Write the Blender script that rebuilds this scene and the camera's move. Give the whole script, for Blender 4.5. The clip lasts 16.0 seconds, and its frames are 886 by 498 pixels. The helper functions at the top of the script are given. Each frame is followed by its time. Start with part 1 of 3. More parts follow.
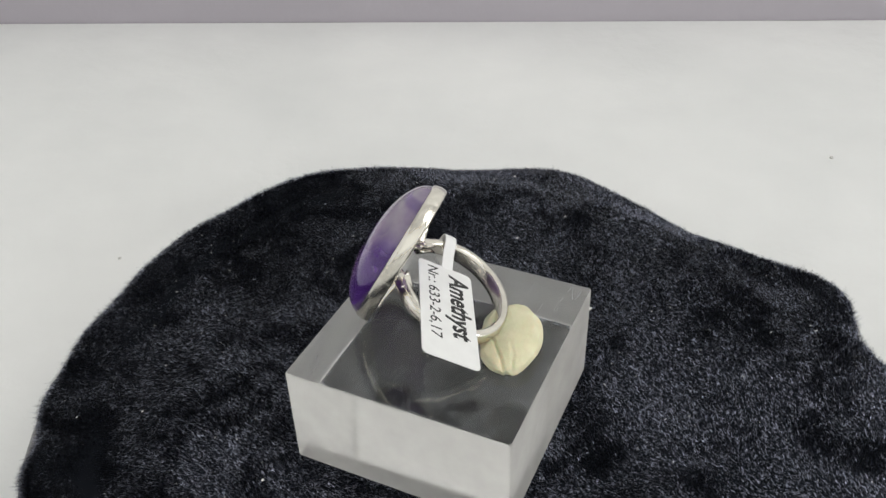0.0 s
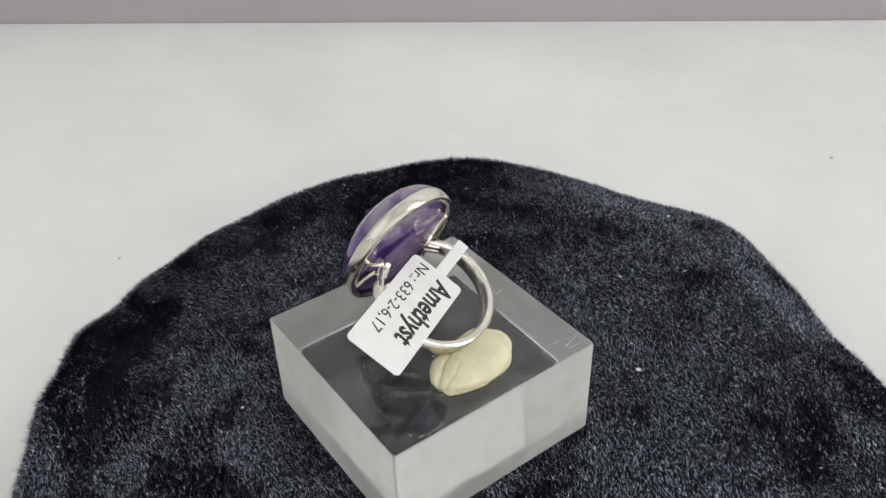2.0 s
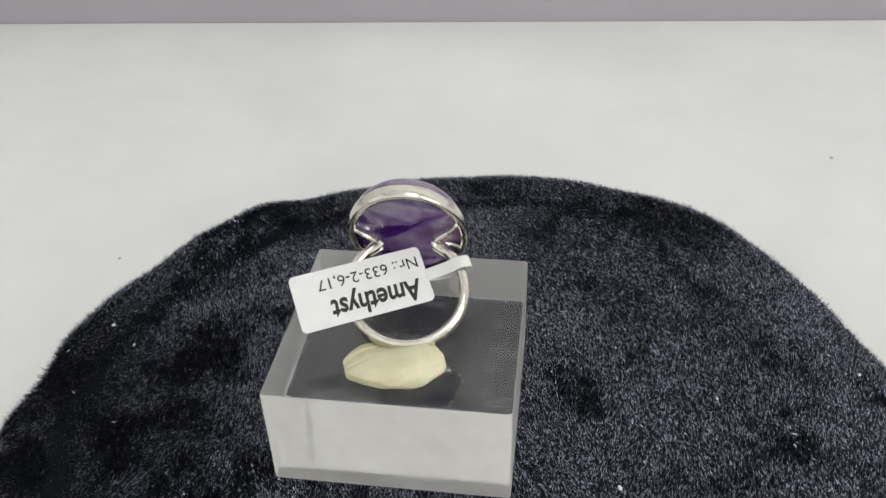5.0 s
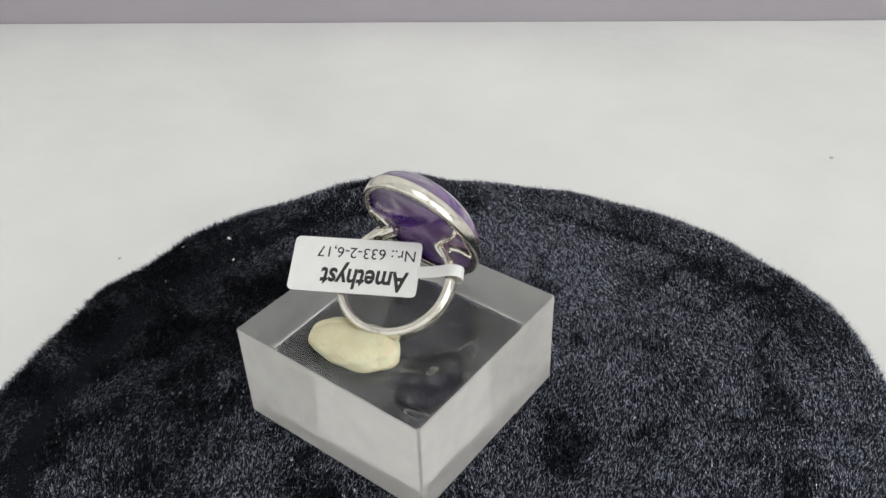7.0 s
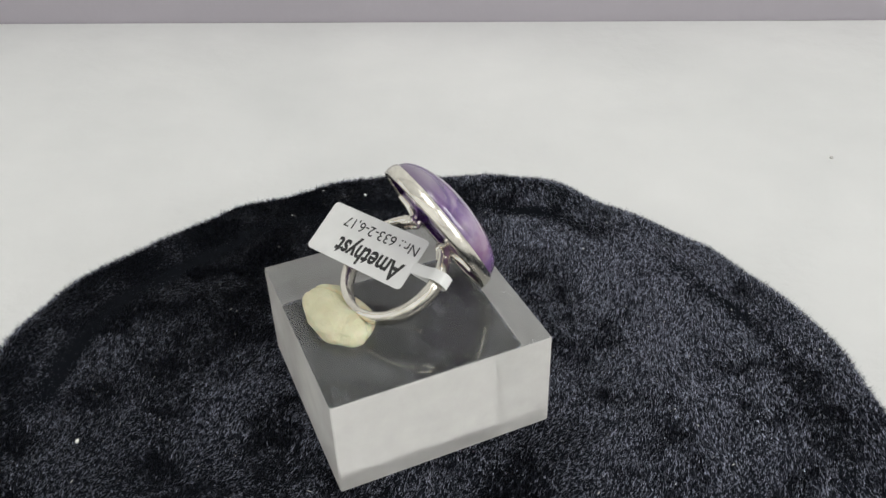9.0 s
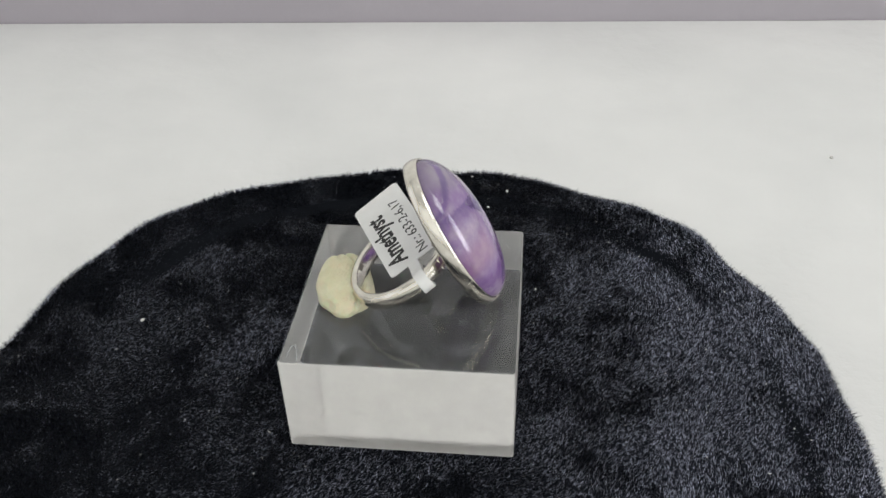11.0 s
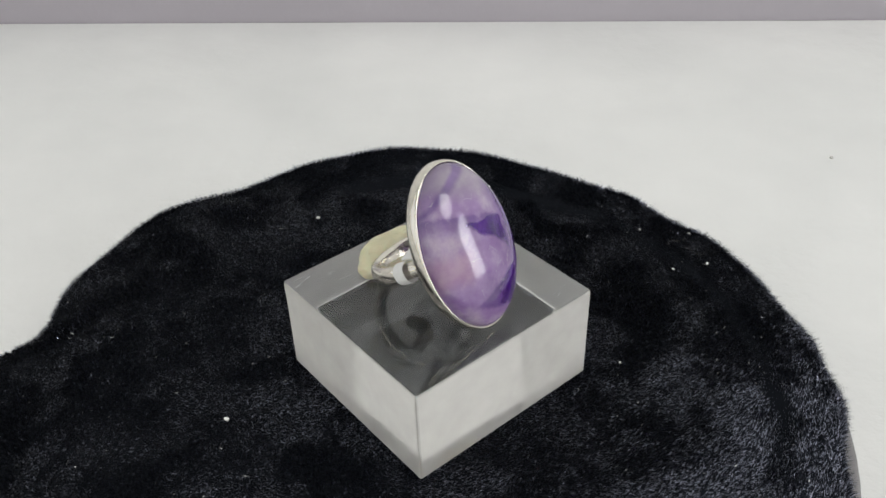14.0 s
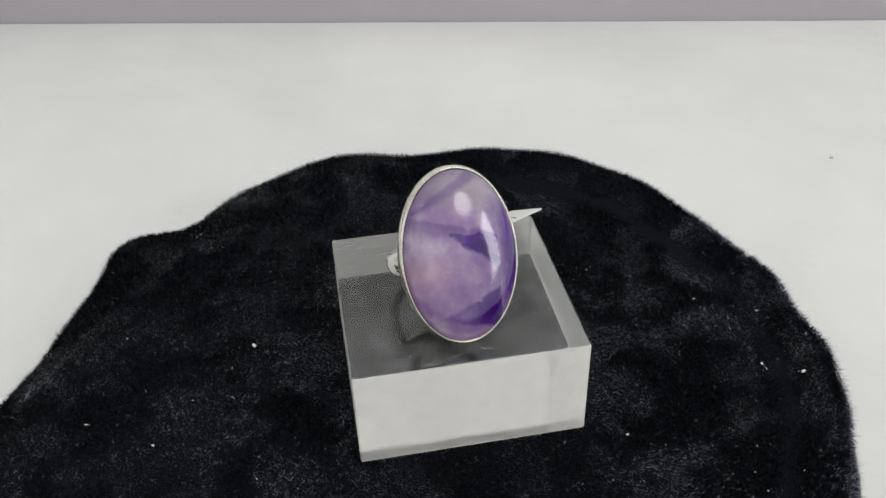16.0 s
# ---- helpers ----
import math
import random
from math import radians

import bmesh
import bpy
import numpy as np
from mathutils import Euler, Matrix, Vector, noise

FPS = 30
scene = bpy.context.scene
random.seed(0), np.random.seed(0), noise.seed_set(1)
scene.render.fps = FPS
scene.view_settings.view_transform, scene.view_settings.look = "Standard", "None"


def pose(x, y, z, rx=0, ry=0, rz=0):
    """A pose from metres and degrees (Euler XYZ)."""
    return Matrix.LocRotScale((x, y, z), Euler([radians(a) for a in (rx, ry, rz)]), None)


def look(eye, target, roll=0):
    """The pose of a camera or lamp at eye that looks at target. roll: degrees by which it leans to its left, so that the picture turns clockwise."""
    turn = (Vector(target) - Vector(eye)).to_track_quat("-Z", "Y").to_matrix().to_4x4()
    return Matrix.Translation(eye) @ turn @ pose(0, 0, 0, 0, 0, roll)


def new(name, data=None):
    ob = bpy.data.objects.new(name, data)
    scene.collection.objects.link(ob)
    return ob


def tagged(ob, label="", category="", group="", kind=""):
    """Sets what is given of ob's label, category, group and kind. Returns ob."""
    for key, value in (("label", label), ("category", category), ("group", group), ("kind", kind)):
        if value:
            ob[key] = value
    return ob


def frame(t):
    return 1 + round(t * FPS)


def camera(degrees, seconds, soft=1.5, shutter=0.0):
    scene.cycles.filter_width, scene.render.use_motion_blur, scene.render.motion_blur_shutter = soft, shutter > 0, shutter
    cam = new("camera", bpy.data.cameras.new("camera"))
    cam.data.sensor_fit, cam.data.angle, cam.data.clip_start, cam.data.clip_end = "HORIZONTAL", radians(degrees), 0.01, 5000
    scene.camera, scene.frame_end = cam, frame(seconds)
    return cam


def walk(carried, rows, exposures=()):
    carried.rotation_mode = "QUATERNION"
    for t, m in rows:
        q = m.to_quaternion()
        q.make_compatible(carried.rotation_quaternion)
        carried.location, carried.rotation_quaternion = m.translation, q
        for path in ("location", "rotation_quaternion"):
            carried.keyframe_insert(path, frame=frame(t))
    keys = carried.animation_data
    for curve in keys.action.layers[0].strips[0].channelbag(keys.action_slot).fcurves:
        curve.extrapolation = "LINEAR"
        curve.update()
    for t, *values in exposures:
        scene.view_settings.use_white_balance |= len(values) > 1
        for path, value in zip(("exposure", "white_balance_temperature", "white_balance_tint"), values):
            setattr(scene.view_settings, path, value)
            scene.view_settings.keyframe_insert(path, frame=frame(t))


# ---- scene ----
# A jewellery clip: a ring on an acrylic block turns on a velvet-covered turntable before a fixed camera.
MM = 0.001
cam = camera(52.48, 16.0)
CAM = pose(0.0, -0.1211, 0.12057, 53.768, 1.504, -2.122)
walk(cam, [(0.0, CAM), (16.0, CAM)])

# ---- light: a white room with a tall window, a round lamp and added fill panels ----
ROOM_TURN = -5.2
ROOM = pose(0, 0, 0, 0, 0, ROOM_TURN)
TABLE_Z = -0.026

world = bpy.data.worlds.new("room_air")
scene.world = world
world.use_nodes = True
world.node_tree.nodes["Background"].inputs["Color"].default_value = (0.9, 0.93, 1.0, 1)
world.node_tree.nodes["Background"].inputs["Strength"].default_value = 0.3


def panel_lamp(name, eye, target, width, depth, watts, colour):
    data = bpy.data.lights.new(name, "AREA")
    data.shape, data.size, data.size_y, data.energy, data.color = "RECTANGLE", width, depth, watts, colour
    ob = new(name, data)
    ob.matrix_world = look(eye, target)
    return tagged(ob, "bright white panel of light", "lamp")


# wall lights: wall, middle along the wall, width, foot, head, watts, colour of the light
WALL_LIGHTS = (
    ("east", -0.62, 0.52, 0.02, 1.00, 66.0, (0.99, 1.0, 1.0)),
    # west and south: unseen fill, added to brighten the block's upright faces
    ("west", -0.70, 1.20, 0.15, 1.40, 30.0, (0.985, 0.985, 0.98)),
    ("south", 0.0, 2.90, 0.30, 1.62, 80.0, (0.995, 1.0, 0.95)),
)
for side, mid, wide, foot, head, watts, colour in WALL_LIGHTS:
    place, inward = {"east": ((1.53, mid), (0, mid)), "west": ((-1.53, mid), (0, mid)), "south": ((mid, -1.93), (mid, 0))}[side]
    high = (foot + head) / 2
    panel_lamp("wall_light", ROOM @ Vector((*place, high)), ROOM @ Vector((*inward, high)), wide, head - foot, watts, colour)
lamp = panel_lamp("ceiling_lamp", (0.68, -0.64, 1.20), (0.0, 0.0, 0.03), 0.64, 0.64, 29.0, (1.0, 0.98, 0.95))
lamp.data.shape = "DISK"
# weak overhead fill, added without a known source
panel_lamp("overhead_fill", (-0.2, -0.25, 1.66), (-0.2, -0.25, 0), 1.5, 1.0, 1.0, (0.99, 1.0, 0.95))
scene.view_settings.exposure = -2.66


# ---- materials ----
class Nodes:
    """Short writing of a node material."""

    def __init__(self, name):
        self.mat = bpy.data.materials.new(name)
        self.mat.use_nodes = True
        self.tree = self.mat.node_tree
        self.bsdf = self.tree.nodes["Principled BSDF"]
        self.out = self.tree.nodes["Material Output"]

    def add(self, kind, **values):
        node = self.tree.nodes.new(kind)
        for key, value in values.items():
            key = key.replace("_", " ")
            node.inputs[key].default_value = value
        return node

    def link(self, a, b):
        self.tree.links.new(a, b)

    def set(self, **values):
        for key, value in values.items():
            self.bsdf.inputs[key.replace("_", " ")].default_value = value
        return self

    def coords(self, which="Object"):
        return self.tree.nodes.new("ShaderNodeTexCoord").outputs[which]

    def noise(self, scale, detail=3.0, rough=0.55, where=None):
        node = self.add("ShaderNodeTexNoise", Scale=scale, Detail=detail, Roughness=rough)
        self.link(where or self.coords(), node.inputs["Vector"])
        return node.outputs["Fac"]

    def ramp(self, fac, stops):
        node = self.tree.nodes.new("ShaderNodeValToRGB")
        els = node.color_ramp.elements
        while len(els) < len(stops):
            els.new(0.5)
        for el, (pos, col) in zip(els, stops):
            el.position, el.color = pos, (*col, 1) if len(col) == 3 else col
        self.link(fac, node.inputs["Fac"])
        return node.outputs["Color"]

    def math(self, op, a, b=None, c=None):
        node = self.tree.nodes.new("ShaderNodeMath")
        node.operation = op
        for i, v in enumerate((a, b, c)):
            if v is None:
                continue
            if isinstance(v, (int, float)):
                node.inputs[i].default_value = v
            else:
                self.link(v, node.inputs[i])
        return node.outputs[0]

    def step(self, value, low, high):
        node = self.add("ShaderNodeMapRange")
        node.interpolation_type = "SMOOTHSTEP"
        node.inputs["From Min"].default_value = low
        node.inputs["From Max"].default_value = high
        self.link(value, node.inputs["Value"])
        return node.outputs["Result"]

    def mix(self, fac, a, b):
        node = self.tree.nodes.new("ShaderNodeMix")
        node.data_type = "RGBA"
        if isinstance(fac, (int, float)):
            node.inputs[0].default_value = fac
        else:
            self.link(fac, node.inputs[0])
        for i, v in ((6, a), (7, b)):
            if isinstance(v, tuple):
                node.inputs[i].default_value = (*v, 1)
            else:
                self.link(v, node.inputs[i])
        return node.outputs[2]

    def bump(self, height, distance, strength=1.0):
        node = self.add("ShaderNodeBump", Strength=strength, Distance=distance)
        self.link(height, node.inputs["Height"])
        self.link(node.outputs["Normal"], self.bsdf.inputs["Normal"])


def paper_material():
    n = Nodes("white_paper").set(Roughness=0.75, Specular_IOR_Level=0.25)
    soft = n.ramp(n.noise(9.0, 4), [(0.3, (0.70, 0.705, 0.70)), (0.7, (0.82, 0.82, 0.81))])
    speck = n.step(n.noise(160.0, 2), 0.78, 0.83)
    n.link(n.mix(speck, soft, (0.62, 0.61, 0.6)), n.bsdf.inputs["Base Color"])
    n.bump(n.math("ADD", n.noise(140.0, 5), n.math("MULTIPLY", n.noise(22.0, 3), 2.0)), 0.0012, 0.35)
    return n.mat


def wall_material(name, low, high):
    n = Nodes(name).set(Roughness=0.85, Specular_IOR_Level=0.2)
    n.link(n.ramp(n.noise(6.0, 4), [(0.3, low), (0.7, high)]), n.bsdf.inputs["Base Color"])
    n.bump(n.noise(300.0, 3), 0.0005, 0.3)
    return n.mat


def velvet_material(name, dark, light, rough):
    n = Nodes(name).set(Roughness=rough, Specular_IOR_Level=0.5)
    geo = n.tree.nodes.new("ShaderNodeNewGeometry")
    mid = tuple(a * 0.95 + b * 0.05 for a, b in zip(dark, light))
    n.link(n.ramp(geo.outputs["Random Per Island"], [(0.0, dark), (0.72, mid), (0.92, light), (1.0, tuple(1.4 * c for c in light))]), n.bsdf.inputs["Base Color"])
    return n.mat


def silver_material():
    n = Nodes("polished_silver").set(Metallic=1.0, Roughness=0.16)
    n.link(n.ramp(n.noise(500.0, 4), [(0.3, (0.62, 0.585, 0.52)), (0.7, (0.80, 0.77, 0.70))]), n.bsdf.inputs["Base Color"])
    n.link(n.ramp(n.noise(900.0, 4), [(0.3, (0.14, 0.14, 0.14)), (0.75, (0.30, 0.30, 0.30))]), n.bsdf.inputs["Roughness"])
    n.bump(n.noise(350.0, 3), 0.0001, 0.35)
    return n.mat


def amethyst_material():
    n = Nodes("amethyst").set(Roughness=0.11, IOR=1.54, Specular_IOR_Level=0.9)
    where = n.coords()
    warp = n.noise(260.0, 4, 0.6, where)
    xyz = n.tree.nodes.new("ShaderNodeSeparateXYZ")
    n.link(where, xyz.inputs[0])
    x, y, z = xyz.outputs
    w = n.math("MULTIPLY", n.math("SUBTRACT", warp, 0.5), 0.0022)
    u = n.math("ADD", x, w)
    s = n.math("SUBTRACT", w, y)
    # growth zones: wedges of violet between milky ones
    def side(a, b, c, soft):
        value = n.math("ADD", n.math("ADD", n.math("MULTIPLY", s, a), n.math("MULTIPLY", u, b)), c * MM)
        return n.step(value, 0.0, soft * MM)

    def wedge(*sides):
        fac = side(*sides[0])
        for one in sides[1:]:
            fac = n.math("MULTIPLY", fac, side(*one))
        return fac

    upper = wedge((-0.11, -1, 4.4, 0.7), (0.79, 1, -1.1, 1.2), (-1, 0, 5.6, 0.5))
    core = wedge((-0.2, -1, 3.6, 1.2), (0.79, 1, -2.0, 2.0), (1, 0, -0.2, 1.6), (-1, 0, 4.9, 1.4))
    veil = n.math("MULTIPLY", wedge((-0.28, -1, 5.2, 0.8), (0.35, 1, -1.2, 3.0), (-1, 0, 6.4, 2.5)), 0.5)
    lower = wedge((0.456, -1, -6.9, 0.9), (0.28, 1, 11.4, 1.2), (-1, 0, 5.7, 0.4))
    lower = n.math("MULTIPLY", lower, n.math("MULTIPLY_ADD", side(1, 0, 1.5, 5.0), 0.5, 0.5))
    tip = n.math("MULTIPLY", wedge((-0.5, 1, -10.5, 1.2), (0.6, -1, 13.2, 0.8)), 0.55)
    streak = n.math("MULTIPLY", wedge((-1, 0, 5.9, 0.5), (1, 0, -3.4, 2.2), (0, -1, 11.0, 3.0), (0, 1, 12.0, 3.0)), 0.45)
    # flank: side darkened in the colour, for the dark seen through it edge-on
    flank = n.math("MULTIPLY", wedge((1, 0, -4.2, 3.4), (0, -1, 12.0, 6.0)), 0.95)
    lower = n.math("MAXIMUM", lower, tip)
    violet = n.math("MAXIMUM", n.math("MAXIMUM", upper, n.math("MAXIMUM", veil, flank)), n.math("MAXIMUM", lower, streak))
    cloud = n.noise(140.0, 5, 0.62, where)
    milk = n.ramp(cloud, [(0.3, (0.27, 0.13, 0.40)), (0.5, (0.41, 0.27, 0.52)), (0.68, (0.64, 0.52, 0.67))])
    pink = wedge((-1, 0, -2.0, 3.0), (0, -1, 2.0, 3.0), (0, 1, 6.0, 3.0))
    milk = n.mix(n.math("MULTIPLY", pink, 0.5), milk, (0.58, 0.33, 0.47))
    deep = n.ramp(cloud, [(0.3, (0.03, 0.002, 0.13)), (0.5, (0.07, 0.005, 0.24)), (0.7, (0.14, 0.018, 0.38))])
    grey = side(0.3, 1, -6.5, 4.0)
    milk = n.mix(n.math("MULTIPLY", grey, 0.6), milk, (0.40, 0.36, 0.42))
    body = n.mix(violet, milk, deep)
    body = n.mix(n.math("MULTIPLY", core, 0.7), body, (0.028, 0.002, 0.12))
    crack = n.step(n.math("ABSOLUTE", n.math("SUBTRACT", n.noise(190.0, 2, 0.5, where), 0.5)), 0.0, 0.012)
    crack = n.math("MULTIPLY", n.math("SUBTRACT", 1.0, crack), n.step(n.noise(420.0, 3, 0.6, where), 0.52, 0.62))
    body = n.mix(n.math("MULTIPLY", crack, 0.55), body, (0.62, 0.56, 0.66))
    foot = n.math("SUBTRACT", 1.0, n.step(z, 0.0, 0.0022))
    n.link(n.mix(n.math("MULTIPLY", foot, 0.2), body, (0.07, 0.018, 0.19)), n.bsdf.inputs["Base Color"])
    n.set(Subsurface_Weight=0.1, Subsurface_Scale=0.0015, Subsurface_Radius=(0.7, 0.45, 1.0), Coat_Weight=0.0)
    n.set(Transmission_Weight=0.5)
    return n.mat


def clear_acrylic_material():
    n = Nodes("clear_acrylic").set(Transmission_Weight=1.0, IOR=1.49, Roughness=0.02, Base_Color=(0.985, 0.99, 0.985, 1))
    n.link(n.ramp(n.noise(700.0, 5), [(0.45, (0.0, 0.0, 0.0)), (0.8, (0.10, 0.10, 0.10))]), n.bsdf.inputs["Roughness"])
    # fine curved scratches and a patchy blue-white haze that lightens the top
    where = n.coords()
    lines = None
    for turn, scale, place, thin in ((20, 260.0, 0.5, 0.004), (75, 340.0, 0.46, 0.005), (128, 300.0, 0.54, 0.004), (160, 420.0, 0.5, 0.005)):
        # long thin scratches: noise drawn out along one direction
        drawn = n.tree.nodes.new("ShaderNodeMapping")
        drawn.inputs["Rotation"].default_value = (0, 0, radians(turn))
        drawn.inputs["Scale"].default_value = (0.16, 1, 1)
        n.link(where, drawn.inputs["Vector"])
        mask = n.step(n.noise(scale * 0.8, 3, 0.6, where), 0.56, 0.62)
        line = n.step(n.math("ABSOLUTE", n.math("SUBTRACT", n.noise(scale, 1, 0.4, drawn.outputs[0]), place)), thin, thin * 0.3)
        line = n.math("MULTIPLY", line, mask)
        lines = line if lines is None else n.math("MAXIMUM", lines, line)
    dust = n.step(n.noise(2600.0, 2, 0.5, where), 0.70, 0.76)
    lines = n.math("MAXIMUM", lines, n.math("MULTIPLY", dust, 0.6))
    haze = n.math("MULTIPLY_ADD", n.step(n.noise(330.0, 6, 0.75, where), 0.45, 0.8), 0.15, 0.02)
    fac = n.math("MAXIMUM", n.math("MULTIPLY", lines, 0.3), haze)
    white = n.add("ShaderNodeBsdfDiffuse", Color=(0.82, 0.86, 0.9, 1))
    mixer = n.tree.nodes.new("ShaderNodeMixShader")
    n.link(fac, mixer.inputs[0])
    n.link(n.bsdf.outputs[0], mixer.inputs[1])
    n.link(white.outputs[0], mixer.inputs[2])
    n.link(mixer.outputs[0], n.out.inputs["Surface"])
    return n.mat


def frosted_acrylic_material():
    n = Nodes("frosted_acrylic").set(Transmission_Weight=1.0, IOR=1.49, Roughness=0.03, Base_Color=(0.995, 0.985, 0.965, 1))
    n.bump(n.noise(1500.0, 3), 0.0001, 0.3)
    front = n.add("ShaderNodeBsdfDiffuse", Color=(0.985, 0.965, 0.935, 1))
    through_light = n.add("ShaderNodeBsdfTranslucent", Color=(0.99, 0.975, 0.94, 1))
    scatter = n.tree.nodes.new("ShaderNodeMixShader")
    scatter.inputs[0].default_value = 0.6
    n.link(front.outputs[0], scatter.inputs[1])
    n.link(through_light.outputs[0], scatter.inputs[2])
    mixer = n.tree.nodes.new("ShaderNodeMixShader")
    n.link(n.ramp(n.noise(60.0, 4), [(0.3, (0.29, 0.29, 0.29)), (0.7, (0.42, 0.42, 0.42))]), mixer.inputs[0])
    n.link(n.bsdf.outputs[0], mixer.inputs[1])
    n.link(scatter.outputs[0], mixer.inputs[2])
    n.link(mixer.outputs[0], n.out.inputs["Surface"])
    return n.mat


def polished_acrylic_material():
    n = Nodes("polished_acrylic").set(Transmission_Weight=1.0, IOR=1.49, Roughness=0.01, Base_Color=(0.985, 0.99, 0.985, 1))
    n.bump(n.noise(120.0, 2), 0.0002, 0.1)
    return n.mat


def putty_material():
    n = Nodes("putty").set(Roughness=0.65, Subsurface_Weight=0.25, Subsurface_Scale=0.002)
    n.link(n.ramp(n.noise(220.0, 5), [(0.3, (0.58, 0.55, 0.36)), (0.7, (0.70, 0.67, 0.48))]), n.bsdf.inputs["Base Color"])
    n.bump(n.math("ADD", n.noise(300.0, 4), n.math("MULTIPLY", n.noise(1800.0, 3), 0.3)), 0.0006, 0.7)
    return n.mat


def plain_material(name, low, high, rough, scale=300.0):
    n = Nodes(name).set(Roughness=rough)
    n.link(n.ramp(n.noise(scale, 4), [(0.3, low), (0.7, high)]), n.bsdf.inputs["Base Color"])
    n.bump(n.noise(scale * 4, 3), 0.00005, 0.3)
    return n.mat


PAPER = paper_material()
LILAC = wall_material("lilac_wall", (0.375, 0.352, 0.385), (0.42, 0.393, 0.43))
PLASTER = wall_material("white_plaster", (0.78, 0.78, 0.775), (0.82, 0.82, 0.815))
CLOTH = velvet_material("velvet_ground", (0.004, 0.005, 0.0075), (0.005, 0.006, 0.009), 0.95)
PILE = velvet_material("velvet_pile", (0.011, 0.0125, 0.019), (0.38, 0.40, 0.50), 0.29)
PILE.node_tree.nodes["Principled BSDF"].inputs["Metallic"].default_value = 1.0
CLOTH.node_tree.nodes["Principled BSDF"].inputs["Specular IOR Level"].default_value = 0.08
SILVER = silver_material()
AMETHYST = amethyst_material()
CLEAR = clear_acrylic_material()
FROSTED = frosted_acrylic_material()
POLISHED = polished_acrylic_material()
PUTTY = putty_material()
LABEL = plain_material("label_paper", (0.71, 0.71, 0.70), (0.77, 0.77, 0.76), 0.6)
INK = plain_material("black_ink", (0.012, 0.012, 0.012), (0.03, 0.03, 0.03), 0.7)
PLASTIC = plain_material("grey_plastic", (0.125, 0.12, 0.125), (0.15, 0.145, 0.15), 0.45)
STAMP = plain_material("darkened_silver", (0.10, 0.09, 0.08), (0.2, 0.18, 0.16), 0.5)
CRUMB = plain_material("grey_dirt", (0.48, 0.47, 0.45), (0.58, 0.57, 0.55), 0.9)
HAIR = plain_material("grey_hair", (0.16, 0.155, 0.15), (0.24, 0.23, 0.22), 0.8)
LINT = plain_material("white_lint", (0.7, 0.7, 0.68), (0.85, 0.85, 0.83), 0.8)


# ---- building helpers ----
def mesh_from(name, verts, faces, material, smooth=True):
    me = bpy.data.meshes.new(name)
    me.from_pydata([tuple(v) for v in verts], [], faces)
    me.materials.append(material)
    me.polygons.foreach_set("use_smooth", [smooth] * len(me.polygons))
    me.update()
    return me


def part(name, me, parent=None, label=""):
    ob = new(name, me)
    ob.parent = parent
    return tagged(ob, label)


def thing(name, m, label, category, group=""):
    ob = new(name)
    ob.empty_display_size = 0.005
    ob.matrix_world = m
    return tagged(ob, label, category, group)


def loft(rings, closed_ring=True, closed_path=False, caps=True):
    """Vertices and faces of a skin over rings of equally many points."""
    n = len(rings[0])
    verts = [v for ring in rings for v in ring]
    faces = []
    count = len(rings)
    for i in range(count if closed_path else count - 1):
        a, b = i * n, ((i + 1) % count) * n
        for j in range(n if closed_ring else n - 1):
            k = (j + 1) % n
            faces.append((a + j, a + k, b + k, b + j))
    if caps and not closed_path:
        faces.append(tuple(range(n))[::-1])
        faces.append(tuple(range((count - 1) * n, count * n)))
    return verts, faces


def box_mesh(name, x0, x1, y0, y1, z0, z1, material, bevel=0.0, segments=2):
    bm = bmesh.new()
    bmesh.ops.create_cube(bm, size=1.0)
    for v in bm.verts:
        v.co = Vector(((x0 + x1) / 2 + v.co.x * (x1 - x0), (y0 + y1) / 2 + v.co.y * (y1 - y0), (z0 + z1) / 2 + v.co.z * (z1 - z0)))
    if bevel:
        bmesh.ops.bevel(bm, geom=bm.edges[:], offset=bevel, segments=segments, affect="EDGES", profile=0.5)
    me = bpy.data.meshes.new(name)
    bm.to_mesh(me)
    bm.free()
    me.materials.append(material)
    return me


def strip(points, widths, thick, side, steps=6):
    """A rounded flat bar along points; side: the direction of its width."""
    pts = [Vector(p) for p in points]
    path = []
    for i in range((len(pts) - 1) * steps + 1):
        k = min(i // steps, len(pts) - 2)
        f = i / steps - k
        p0, p1, p2, p3 = pts[max(k - 1, 0)], pts[k], pts[k + 1], pts[min(k + 2, len(pts) - 1)]
        path.append(0.5 * ((2 * p1) + (p2 - p0) * f + (2 * p0 - 5 * p1 + 4 * p2 - p3) * f * f + (3 * p1 - p0 - 3 * p2 + p3) * f ** 3))
    rings = []
    for i, p in enumerate(path):
        along = (path[min(i + 1, len(path) - 1)] - path[max(i - 1, 0)]).normalized()
        wide = (Vector(side) - along * along.dot(Vector(side))).normalized()
        up = along.cross(wide)
        f = i / (len(path) - 1)
        w = widths[0] + (widths[1] - widths[0]) * f
        rings.append([p + wide * (w / 2 * math.copysign(abs(math.cos(a)) ** 0.5, math.cos(a))) + up * (thick / 2 * math.copysign(abs(math.sin(a)) ** 0.7, math.sin(a)))
                      for a in [2 * math.pi * j / 14 for j in range(14)]])
    return loft(rings)


def angle_at(t):
    """The turntable's turn in degrees; it runs clockwise seen from above."""
    return -14.6963 * t - 0.0066 * (t - 8) ** 2


TURNING = []


def turns(ob, m):
    """Notes a thing that rides on the turntable, with its pose at rest."""
    ob.matrix_world = m
    TURNING.append((ob, m))
    return ob


